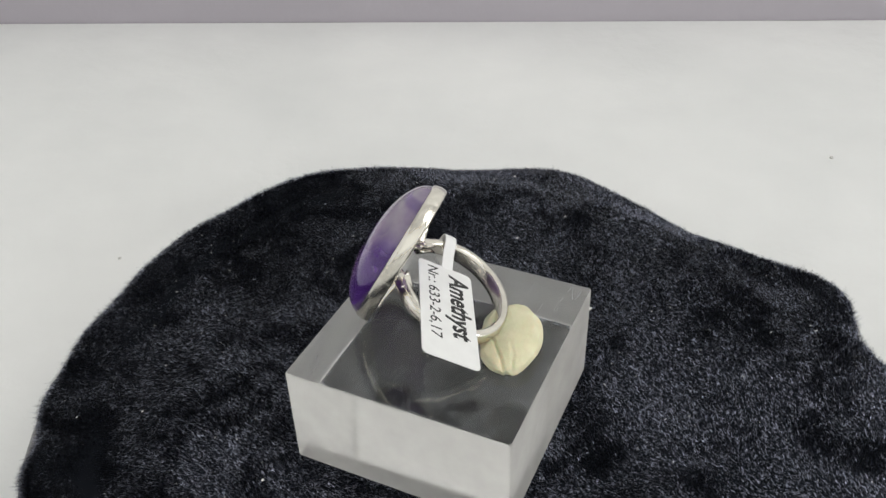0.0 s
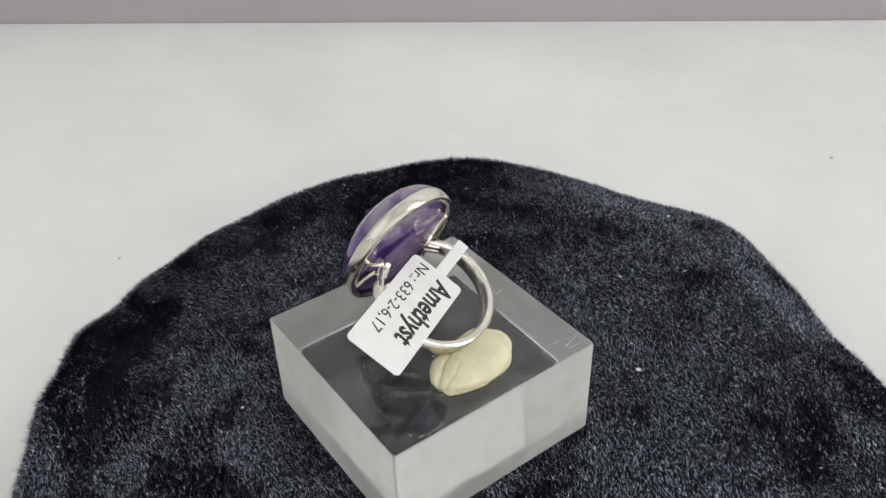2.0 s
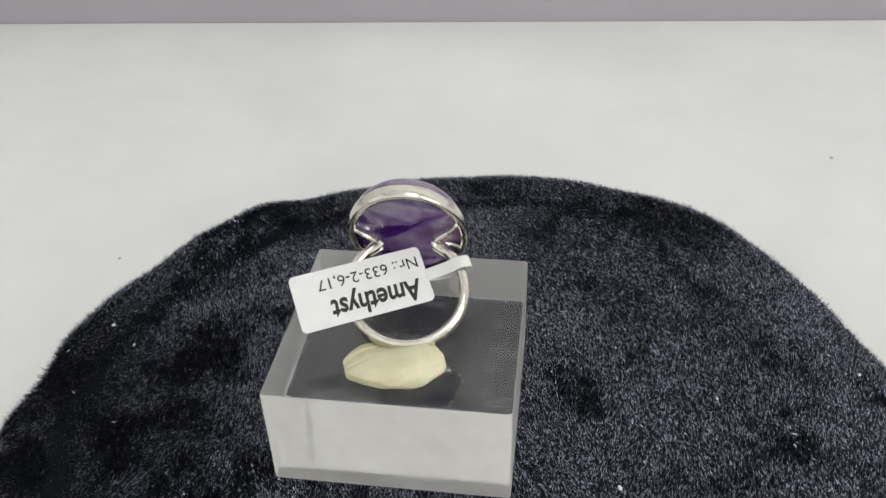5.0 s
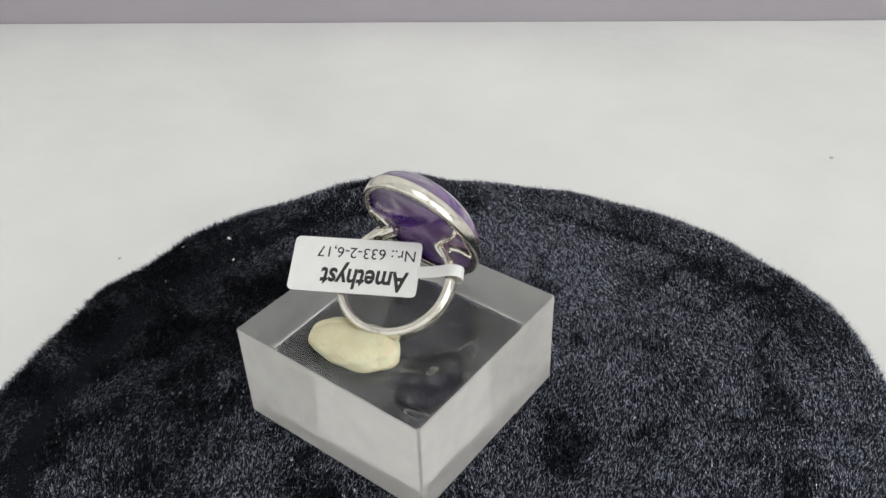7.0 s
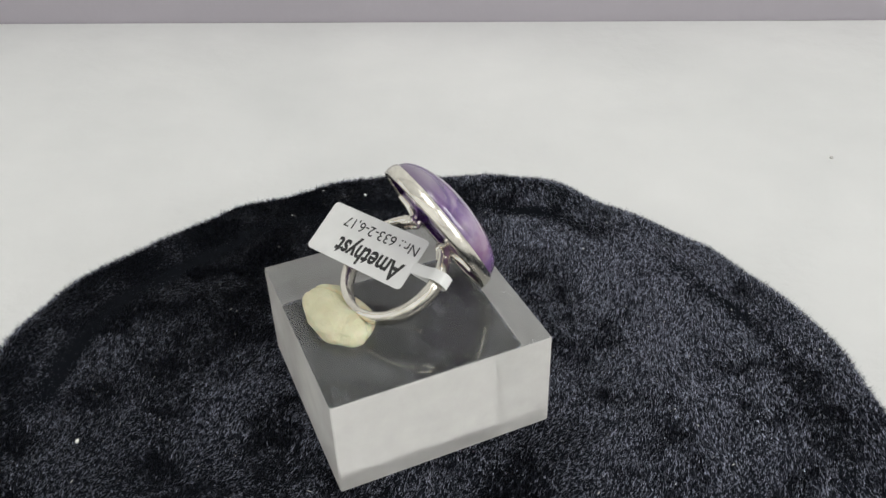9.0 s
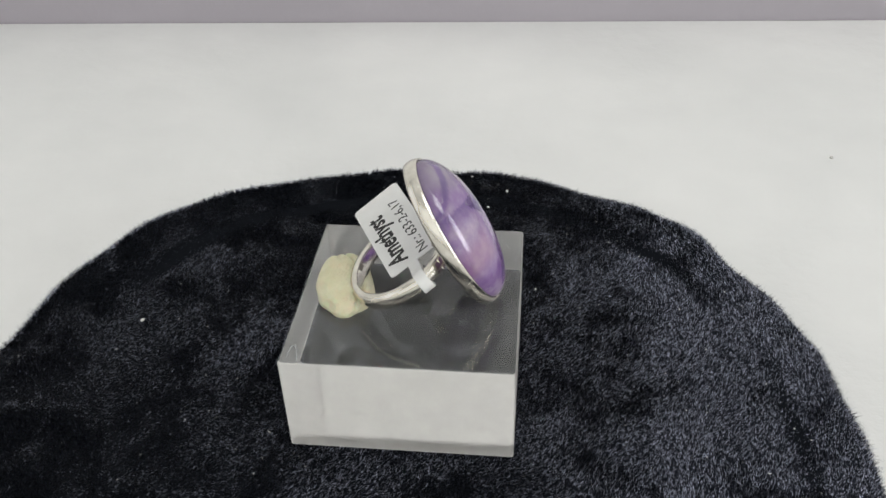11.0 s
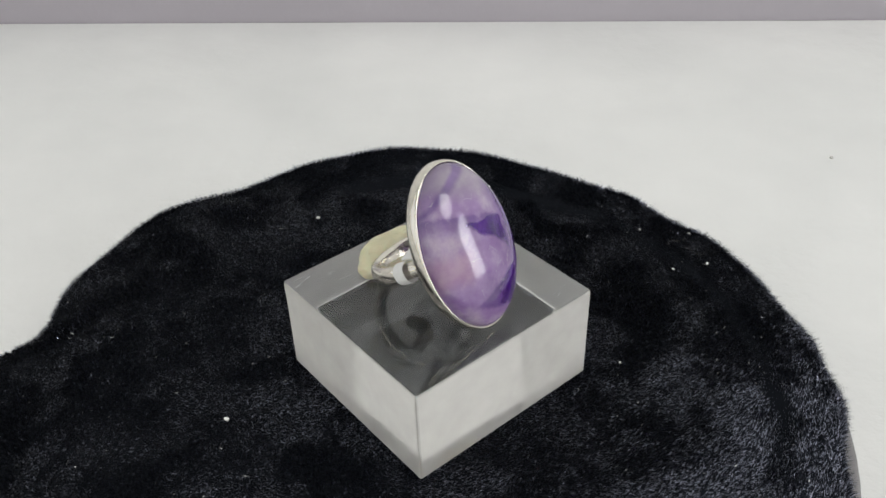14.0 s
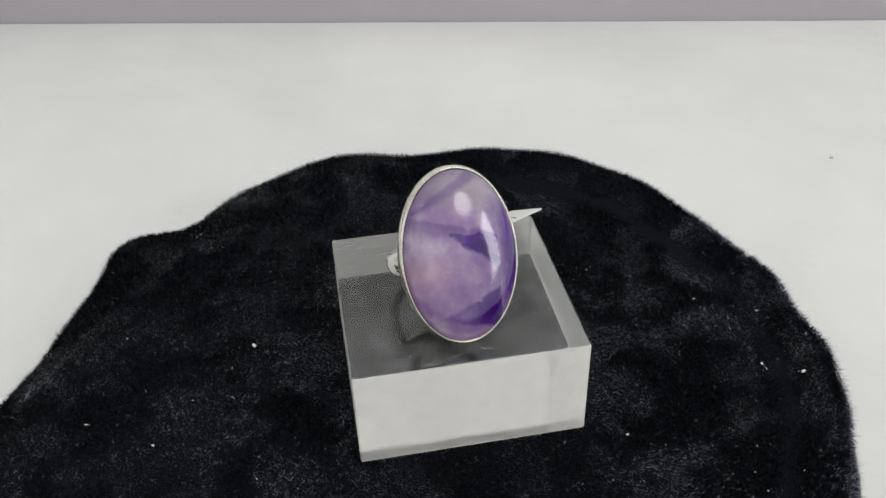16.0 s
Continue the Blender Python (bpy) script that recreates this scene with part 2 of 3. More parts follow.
# ---- the room ----
def pierced_wall(side, a0, a1, out, thick):
    """A wall along a0..a1 with its light's opening through it; out: where its inner face stands."""
    mid, wide, foot, head = next(w[1:5] for w in WALL_LIGHTS if w[0] == side)
    lo, hi = mid - wide / 2, mid + wide / 2
    bm = bmesh.new()
    for a, b, c, d in ((a0, lo, -0.8, 1.7), (hi, a1, -0.8, 1.7), (lo, hi, -0.8, foot), (lo, hi, head, 1.7)):
        for v in bmesh.ops.create_cube(bm, size=1.0)["verts"]:
            along, across = (a + b) / 2 + v.co.y * (b - a), out + thick * (0.5 + v.co.x)
            v.co = Vector((along, across, 0) if side == "south" else (across, along, 0)) + Vector((0, 0, (c + d) / 2 + v.co.z * (d - c)))
    bmesh.ops.recalc_face_normals(bm, faces=bm.faces)
    me = bpy.data.meshes.new("wall_" + side)
    bm.to_mesh(me)
    bm.free()
    me.materials.append(PLASTER)
    return me


def build_room():
    back = 0.2404
    slab = tagged(new("tabletop", box_mesh("tabletop", -1.5, 1.5, -1.9, back, TABLE_Z - 0.03, TABLE_Z, PAPER)), "white paper-covered tabletop with faint specks", "table", kind="structure")
    # unseen white wall over the low board, added to send light through the block
    wall_n = tagged(new("added_wall_north", box_mesh("added_wall_north", -1.6, 1.6, back + 0.006, back + 0.1, -0.8, 1.7, PLASTER)), "unseen white wall added above the board to brighten the block", "wall", kind="structure")
    board = tagged(new("baseboard", box_mesh("baseboard", -1.498, 1.498, back + 0.0005, back + 0.0055, TABLE_Z - 0.03, TABLE_Z + 0.05, LILAC, 0.001)), "pale lilac-grey board along the back of the table", "baseboard", kind="structure")
    # south and west openings only hold the added fill lights
    wall_s = tagged(new("wall_south", pierced_wall("south", -1.6, 1.6, -1.9, -0.1)), "plain white wall with a wide opening for an added fill light", "wall", kind="structure")
    wall_e = new("wall_east", pierced_wall("east", -1.9, back, 1.5, 0.1))
    tagged(wall_e, "unseen white wall added above the board to brighten the block with a tall window", "wall", kind="structure")
    wall_w = tagged(new("wall_west", pierced_wall("west", -1.9, back, -1.5, -0.1)), "plain white wall with a wide opening for an added fill light", "wall", kind="structure")
    ceiling = tagged(new("ceiling", box_mesh("ceiling", -1.6, 1.6, -2.0, back + 0.1, 1.7, 1.8, PLASTER)), "plain white ceiling", "ceiling", kind="structure")
    floor = tagged(new("floor", box_mesh("floor", -1.6, 1.6, -2.0, back + 0.1, -0.9, -0.8, PLASTER)), "plain floor below the table", "floor", kind="structure")
    for ob in (slab, board, wall_n, wall_s, wall_e, wall_w, ceiling, floor):
        ob.matrix_world = ROOM


# ---- turntable and velvet ----
def lathe(profile, steps=96):
    rings = [[(r * math.cos(2 * math.pi * j / steps), r * math.sin(2 * math.pi * j / steps), z) for j in range(steps)] for r, z in profile]
    return loft(rings)


def build_turntable():
    table = thing("turntable", pose(0, 0, TABLE_Z), "mid grey plastic motor turntable on the white tabletop", "turntable")
    v, f = lathe([(0.060, 0.0), (0.062, 0.0005), (0.062, 0.0055), (0.060, 0.006)])
    part("base", mesh_from("base", v, f, PLASTIC), table, "low grey plastic foot")
    v, f = lathe([(0.068, 0.0065), (0.0735, 0.0072), (0.0752, 0.0085), (0.0756, 0.0212), (0.0752, 0.0226), (0.0742, 0.0235), (0.0725, 0.0239), (0.02, 0.0239)])
    platter = part("platter", mesh_from("platter", v, f, PLASTIC), table)
    return platter


# the cut edge: radius and height round the cloth as sums of waves (count, size in mm, phase)
OUTLINE = [(1, 9.48, -15), (2, 1.53, 115), (3, 1.72, 80), (4, 1.14, 48), (5, 0.6, 13), (6, 0.55, -9), (7, 0.41, -164), (8, 0.4, 166), (9, 0.35, -146), (10, 0.1, 46), (11, 0.18, 129), (12, 0.44, 128),
           (13, 0.23, -173), (14, 0.19, 103), (15, 0.4, 51), (16, 0.26, 33), (17, 0.19, 0), (18, 0.35, 43), (19, 0.22, 53), (20, 0.25, 28), (21, 0.12, 26), (22, 0.13, 12), (23, 0.13, -121), (24, 0.25, -32)]
DROOP = [(1, 3.93, 136), (2, 1.78, 103), (3, 0.21, 13), (4, 1.31, -114), (5, 0.09, -14), (6, 0.23, -104), (7, 0.18, -76), (8, 0.87, -176), (9, 0.78, 123), (10, 0.62, 141)]


def waves(mean, rows, a):
    total = mean + 0 * a
    for k, size, turn in rows:
        total = total + size * np.cos(k * a + np.radians(turn))
    return total * MM


def cloth_edge(a):
    """The cloth's uneven radius in the direction a (radians)."""
    return waves(82.85, OUTLINE, a)


def edge_height(a):
    """Height of the cut edge: it sags past the platter and curls up where it is short."""
    return waves(-1.04, DROOP, a)


GRID = np.random.RandomState(5).rand(4, 64, 64)


def value_noise(x, y, cell, layer=0):
    """Smooth noise from 0 to 1, one lump a cell."""
    g = GRID[layer]
    u, v = x / cell + 20.3, y / cell + 17.7
    i, j = np.floor(u).astype(int), np.floor(v).astype(int)
    fu, fv = u - i, v - j
    fu, fv = fu * fu * (3 - 2 * fu), fv * fv * (3 - 2 * fv)
    p = lambda a, b: g[a % 64, b % 64]
    return (p(i, j) * (1 - fu) + p(i + 1, j) * fu) * (1 - fv) + (p(i, j + 1) * (1 - fu) + p(i + 1, j + 1) * fu) * fv


CLOTH_Z = -0.0009


def cloth_height(x, y, edge_gap):
    """Height of the cloth's ground weave; it sags or curls towards its edge and rolls over there."""
    far, a = np.hypot(x, y), np.arctan2(y, x)
    z = CLOTH_Z - 0.0006 * value_noise(x, y, 0.022, 1) * np.clip((far - 0.03) / 0.03, 0, 1)
    bend = np.minimum(0.0735, far + edge_gap - 0.010)
    out = np.clip((far - bend) / (far + edge_gap - bend), 0, 1)
    z = z + (edge_height(a) - CLOTH_Z) * out ** 1.05
    roll = np.clip(1 - edge_gap / 0.0015, 0, 1)
    return z - 0.0009 * (1 - np.sqrt(np.clip(1 - roll * roll, 0, 1)))


def build_velvet():
    cloth = thing("velvet_cloth", pose(0, 0, TABLE_Z + 0.0183), "black crushed velvet cloth with an uneven cut edge", "cloth")
    low = TABLE_Z + 0.0183
    steps = 288
    a = np.linspace(0, 2 * np.pi, steps, endpoint=False)
    edge = cloth_edge(a) + 0.0006 * (value_noise(a * 0.08, a * 0, 0.004, 2) - 0.5)
    rings = []
    for f in (0.02, 0.15, 0.3, 0.42, 0.54, 0.65, 0.75, 0.83, 0.9, 0.94, 0.965, 0.98, 0.99, 0.997, 1.0):
        r = edge * f
        x, y = r * np.cos(a), r * np.sin(a)
        z = cloth_height(x, y, edge - r) - low
        rings.append(list(zip(x, y, z)))
    rim_z = edge_height(a)
    skirt = 0.0012
    for shrink, share in ((0.0002, 0.75), (0.0012, 1.0)):
        r = edge - shrink
        rings.append(list(zip(r * np.cos(a), r * np.sin(a), rim_z - skirt * share - low)))
    r = np.minimum(edge - 0.004, 0.072)
    rings.append(list(zip(r * np.cos(a), r * np.sin(a), np.full(steps, 0.0058))))
    v, f = loft(rings)
    part("weave", mesh_from("weave", v, f, CLOTH), cloth)

    # the pile: short fibres that lie in swept patches
    rng = np.random.RandomState(11)
    count = 800000
    ang = rng.rand(count) * 2 * np.pi
    frac = np.sqrt(rng.rand(count))
    rim = rng.rand(count) < 0.035
    frac = np.where(rim, 1 - 0.02 * rng.rand(count), frac)
    e = cloth_edge(ang)
    x, y = e * frac * np.cos(ang), e * frac * np.sin(ang)
    bx, by = x - BLOCK_X, y - BLOCK_Y
    c, s = math.cos(radians(BLOCK_TURN)), math.sin(radians(BLOCK_TURN))
    under = (np.abs(bx * c + by * s) < BLOCK_W / 2 - 0.0005) & (np.abs(-bx * s + by * c) < BLOCK_D / 2 - 0.0005)
    keep = ~under
    x, y, ang, frac, e, rim = x[keep], y[keep], ang[keep], frac[keep], e[keep], rim[keep]
    count = len(x)
    z = cloth_height(x, y, e * (1 - frac))
    swirl = value_noise(x, y, 0.011, 0) * 0.6 + value_noise(x, y, 0.005, 1) * 0.4
    # brushed one way, but stroked otherwise in some stretches near the edge: middle, half width, turn in degrees
    brushed = NAP + 0 * x
    for middle, half_width, turned, start in STROKES:
        off = ((np.degrees(ang) - middle + 180) % 360 - 180) / half_width
        brushed = brushed + turned * np.exp(-off * off) * np.clip((e * frac - start) / 0.02, 0, 1)
    # fibres cling together in small tufts
    warp = 0.00025 * value_noise(x, y, 0.0007, 2)
    tuft = (np.floor((x + warp) / 0.00028).astype(np.int64) * 7919 + np.floor((y - warp) / 0.00028).astype(np.int64) * 104729) % 65536
    lean, sway = rng.normal(0, 1, 65536)[tuft], rng.normal(0, 1, 65536)[tuft]
    heading = np.radians(brushed) + (swirl - 0.5) * 1.2 + 0.38 * sway + rng.normal(0, 0.25, count)
    stand = np.clip((value_noise(x, y, 0.0075, 3) * 0.6 + value_noise(x, y, 0.0035, 2) * 0.4 - 0.45) * 2.7 + 0.56, 0, 1)
    tilt = np.radians(21 + 46 * stand) + 0.31 * lean + rng.normal(0, 0.1, count)
    out = np.clip(1 - e * (1 - frac) / 0.0015, 0, 1)
    dx = np.sin(tilt) * np.cos(heading) * (1 - 0.7 * out) + out * np.cos(ang)
    dy = np.sin(tilt) * np.sin(heading) * (1 - 0.7 * out) + out * np.sin(ang)
    dz = np.cos(tilt) * (1 - 0.75 * out)
    # the pile leans with the slope of the cloth
    slope = (cloth_height(x * 1.002, y * 1.002, e * (1 - frac * 1.002)) - z) / (0.002 * e * frac) * (1 - rim)
    along = dx * np.cos(ang) + dy * np.sin(ang)
    dx, dy, dz = dx - dz * slope * np.cos(ang), dy - dz * slope * np.sin(ang), dz + along * slope
    length = (0.00042 + 0.0004 * rng.rand(count)) / np.sqrt(dx * dx + dy * dy + dz * dz)
    length *= 1 + out * rng.rand(count) ** 2 * 2.2
    turn = np.arctan2(dy, dx) + np.pi / 2 + rng.normal(0, 0.4, count)
    half = 0.000032 + 0.000024 * rng.rand(count)
    wx, wy = half * np.cos(turn), half * np.sin(turn)
    co = np.empty((count, 3, 3))
    co[:, 0] = np.stack([x - wx, y - wy, z - low], 1)
    co[:, 1] = np.stack([x + wx, y + wy, z - low], 1)
    co[:, 2] = np.stack([x + dx * length, y + dy * length, z + dz * length - low], 1)
    me = bpy.data.meshes.new("velvet_nap")
    me.vertices.add(count * 3)
    me.vertices.foreach_set("co", co.ravel())
    me.loops.add(count * 3)
    me.loops.foreach_set("vertex_index", np.arange(count * 3, dtype=np.int32))
    me.polygons.add(count)
    me.polygons.foreach_set("loop_start", np.arange(0, count * 3, 3, dtype=np.int32))
    me.materials.append(PILE)
    me.update(calc_edges=True)
    tagged(part("velvet_nap", me, cloth, "dense black velvet fibres"), kind="stuff")
    # dust caught in the pile
    verts, faces = [], []
    for _ in range(420):
        a, d = rng.rand() * 2 * np.pi, np.sqrt(rng.rand()) * 0.97
        r = float(cloth_edge(a)) * d
        if r < 0.026:
            continue
        size, turn = (0.04 + 0.10 * rng.rand() ** 3) * MM, rng.rand() * np.pi
        stretch = 1 + 5 * rng.rand() ** 4
        i, z = len(verts), float(cloth_height(r * math.cos(a), r * math.sin(a), r / d - r)) + 0.0005 - low
        for px, py, pz in ((1, 0, 0), (0, 1, 0), (-1, 0, 0), (0, -1, 0), (0, 0, 1), (0, 0, -1)):
            qx, qy = px * size * stretch, py * size
            verts.append((r * math.cos(a) + qx * math.cos(turn) - qy * math.sin(turn), r * math.sin(a) + qx * math.sin(turn) + qy * math.cos(turn), z + pz * size))
        faces += [(i + p, i + (p + 1) % 4, i + 4) for p in range(4)] + [(i + (p + 1) % 4, i + p, i + 5) for p in range(4)]
    tagged(part("dust", mesh_from("dust", verts, faces, LINT), cloth, "fine pale dust in the velvet"), kind="stuff")
    return turns(cloth, pose(0, 0, low))


# ---- the acrylic block ----
BLOCK_X, BLOCK_Y, BLOCK_TURN = 2.12 * MM, -5.74 * MM, 63.74
BLOCK_W, BLOCK_D, BLOCK_H, BLOCK_Z = 40.0 * MM, 39.2 * MM, 19.9 * MM, -0.5 * MM
NAP = 172
STROKES = ((190, 26, 100, 0.040), (254, 33, -110, 0.027), (352, 20, -45, 0.027), (128, 34, 55, 0.027))


def build_block():
    me = box_mesh("acrylic_block", -BLOCK_W / 2, BLOCK_W / 2, -BLOCK_D / 2, BLOCK_D / 2, 0, BLOCK_H, CLEAR, 0.0004, 2)
    me.materials.append(FROSTED)
    me.materials.append(POLISHED)
    for p in me.polygons:
        if abs(p.normal.z) < 0.9:
            p.material_index = 1
        elif p.normal.z < 0:
            p.material_index = 2
    ob = new("acrylic_block", me)
    tagged(ob, "clear acrylic display block with frosted sides on velvet", "display block")
    return turns(ob, pose(BLOCK_X, BLOCK_Y, BLOCK_Z, 0, 0, BLOCK_TURN))


# ---- the ring ----
RING = Matrix(((0.4269, 0.3546, -0.8319, -5.82 * MM), (-0.2144, 0.9334, 0.2878, -1.89 * MM), (0.8785, 0.0555, 0.4745, 33.1 * MM), (0, 0, 0, 1)))
LONG, SHORT = 14.33 * MM, 9.61 * MM
DOME = 5.0 * MM
HOOP_R, HOOP_DROP = 9.52 * MM, 11.44 * MM


def oval(grow, z, steps=96):
    return [((LONG + grow) * math.cos(2 * math.pi * j / steps), (SHORT + grow) * math.sin(2 * math.pi * j / steps), z) for j in range(steps)]


def scaled_oval(f, z, steps=96):
    return [(LONG * f * math.cos(2 * math.pi * j / steps), SHORT * f * math.sin(2 * math.pi * j / steps), z) for j in range(steps)]


def build_ring():
    m = RING.copy()
    base = Matrix.LocRotScale(m.translation, m.to_quaternion(), None)
    ring = thing("ring", base, "silver ring with a large oval purple amethyst cabochon", "ring")
    # stone
    rings = [scaled_oval(0.03, -1.5 * MM), scaled_oval(0.9, -1.5 * MM), scaled_oval(0.955, -1.3 * MM), scaled_oval(0.985, -0.4 * MM)]
    for k in range(1, 25):
        a = math.pi / 2 * k / 24.5
        rho = math.cos(a) ** 0.9
        rings.append(scaled_oval(0.985 * rho, DOME * math.sin(a) ** 1.05))
    v, f = loft(rings)
    part("stone", mesh_from("stone", v, f, AMETHYST), ring, "polished purple amethyst with milky bands")
    # bezel
    prof = [(-0.02, 0.25), (0.16, 0.14), (0.36, -0.35), (0.47, -1.0), (0.44, -1.75), (0.30, -2.1), (0.05, -2.2), (-0.65, -2.1), (-0.75, -1.85), (-0.35, -1.7), (-0.25, -0.4)]
    v, f = loft([oval(g * MM, z * MM) for g, z in prof], closed_path=True)
    part("bezel", mesh_from("bezel", v, f, SILVER), ring, "smooth silver bezel")
    # hoop, open under the stone
    tilt = pose(0, 0, 0, 0, 2.2, 5.75)
    section = [(-1.45, -0.6), (-1.55, -0.1), (-1.4, 0.5), (-0.8, 0.85), (0, 0.95), (0.8, 0.85), (1.4, 0.5), (1.55, -0.1), (1.45, -0.6), (0.8, -0.72), (0, -0.75), (-0.8, -0.72)]
    rings = []
    first, last = 27, 333
    for i in range(81):
        a = radians(first + (last - first) * i / 80)
        slim = 1.0 - 0.25 * max(0.0, math.cos(a))
        ring_pts = []
        for w, h in section:
            r = HOOP_R + h * MM
            p = tilt @ Vector(((w * 1.03 - 0.72) * MM * slim, r * math.sin(a), r * math.cos(a)))
            ring_pts.append(p + Vector((0.2 * MM, -0.2 * MM, -HOOP_DROP)))
        rings.append(ring_pts)
    v, f = loft(rings)
    part("shank", mesh_from("shank", v, f, SILVER), ring, "plain polished silver hoop")
    # stamps struck inside the hoop
    for kind, deg, w, size in (("hallmark", 87, -0.75, 1.5), ("maker_mark", 198, 0.0, 1.3)):
        a = radians(deg)
        inner = HOOP_R - 0.77 * MM
        spot = tilt @ Vector((w * MM, inner * math.sin(a), inner * math.cos(a))) + Vector((0.2 * MM, -0.2 * MM, -HOOP_DROP))
        ax = tilt @ Vector((0, math.cos(a), -math.sin(a)))
        nz = tilt @ Vector((0, -math.sin(a), -math.cos(a)))
        ay = nz.cross(ax)
        if kind == "hallmark":
            me = text_mesh(kind, "925", size * MM, 0.0, 0.0, STAMP)
            mid = 0.9 * size * MM
        else:
            me = box_mesh(kind, -0.7 * MM, 0.7 * MM, -0.5 * MM, 0.5 * MM, -0.05 * MM, 0.03 * MM, STAMP, 0.02 * MM)
            mid = 0.0
        ob = part(kind, me, ring, "small darkened stamp in the silver")
        at = spot - ax * mid - ay * (0.35 * size * MM if mid else 0)
        ob.matrix_local = Matrix(((ax.x, ay.x, nz.x, at.x), (ax.y, ay.y, nz.y, at.y), (ax.z, ay.z, nz.z, at.z), (0, 0, 0, 1)))
    # forked shoulders
    for side in (1, -1):
        a = radians(44)
        root = tilt @ Vector((0, side * HOOP_R * math.sin(a), HOOP_R * math.cos(a))) + Vector((0.2 * MM, -0.2 * MM, -HOOP_DROP))
        a = radians(28)
        foot = tilt @ Vector((0, side * HOOP_R * math.sin(a), HOOP_R * math.cos(a))) + Vector((0.2 * MM, -0.2 * MM, -HOOP_DROP))
        for way in (1, -1):
            tip = Vector((way * 4.3 * MM, side * 8.5 * MM, -1.9 * MM))
            mid = Vector((way * 1.9 * MM, side * 6.6 * MM, -2.1 * MM))
            v, f = strip([root + Vector((way * 0.7 * MM - 0.6 * MM, 0, 0)), foot + Vector((way * 0.8 * MM - 0.3 * MM, 0, 0)), mid, tip], (2.0 * MM, 1.4 * MM), 0.8 * MM, (0, 0, 1))
            part("shoulder", mesh_from("shoulder", v, f, SILVER), ring)
    return turns(ring, base)


# ---- the price tag ----
TAG_A = Vector((-1.95, -1.60, 31.65)) * MM
TAG_X = Vector((0.0158, -0.9996, -0.0244)).normalized()
TAG_UP = Vector((0.864, 0.030, -0.503)).normalized()
TAG_LONG, TAG_WIDE = 22.3 * MM, 9.95 * MM


def text_mesh(name, body, size, shear, bold, material):
    data = bpy.data.curves.new(name, "FONT")
    data.body, data.size, data.shear, data.offset, data.extrude = body, size, shear, bold, 0.00002
    data.resolution_u = 4
    ob = new("draft", data)
    bpy.context.view_layer.update()
    me = bpy.data.meshes.new_from_object(ob.evaluated_get(bpy.context.evaluated_depsgraph_get()))
    bpy.data.objects.remove(ob)
    me.name = name
    me.materials.clear()
    me.materials.append(material)
    return me


def build_tag():
    up = (TAG_UP - TAG_X * TAG_X.dot(TAG_UP)).normalized()
    n = TAG_X.cross(up)
    base = Matrix(((TAG_X.x, up.x, n.x, TAG_A.x), (TAG_X.y, up.y, n.y, TAG_A.y), (TAG_X.z, up.z, n.z, TAG_A.z), (0, 0, 0, 1)))
    tag = thing("price_tag", base, "small white paper label looped round the ring", "label")
    # rounded card, slightly bowed
    rad, pts = 0.9 * MM, []
    for cx, cy, a0 in ((TAG_LONG - rad, TAG_WIDE - rad, 0), (rad, TAG_WIDE - rad, 90), (rad, rad, 180), (TAG_LONG - rad, rad, 270)):
        for k in range(7):
            a = radians(a0 + 15 * k)
            pts.append((cx + rad * math.cos(a), cy + rad * math.sin(a)))
    v, f = loft([[(x, y, -0.14 * MM) for x, y in pts], [(x, y, 0.0) for x, y in pts]])
    part("card", mesh_from("card", v, f, LABEL, False), tag)
    me = text_mesh("name_line", "Amethyst", 5.0 * MM, 0.10, 0.00013, INK)
    fit_text(me, 1.6 * MM, 15.2 * MM, 5.7 * MM)
    part("name_line", me, tag, "bold black printed word Amethyst")
    me = text_mesh("number_line", "Nr.: 633-2-6,17", 2.8 * MM, 0.0, 0.0, INK)
    fit_text(me, 1.0 * MM, 17.0 * MM, 1.7 * MM)
    part("number_line", me, tag, "thin black printed number")
    # loop of paper round the hoop
    y = 5.4 * MM
    v, f = strip([(x * MM, y, z * MM) for x, z in ((0.4, -0.1), (-3.0, 0.9), (-5.4, 2.0), (-7.2, 1.5), (-7.4, -0.5), (-5.8, -1.9), (-3.0, -1.3), (-0.2, -0.35))], (2.1 * MM, 2.1 * MM), 0.13 * MM, (0, 1, 0))
    part("loop", mesh_from("loop", v, f, LABEL), tag)
    return turns(tag, base)


def fit_text(me, start, width, base):
    """Puts printed text at its place and to its width on the card."""
    co = np.empty(len(me.vertices) * 3)
    me.vertices.foreach_get("co", co)
    co = co.reshape(-1, 3)
    low, high = co[:, 0].min(), co[:, 0].max()
    co[:, 0] = start + (co[:, 0] - low) * width / (high - low)
    co[:, 1] += base
    co[:, 2] += 0.00002
    me.vertices.foreach_set("co", co.ravel())
    me.update()


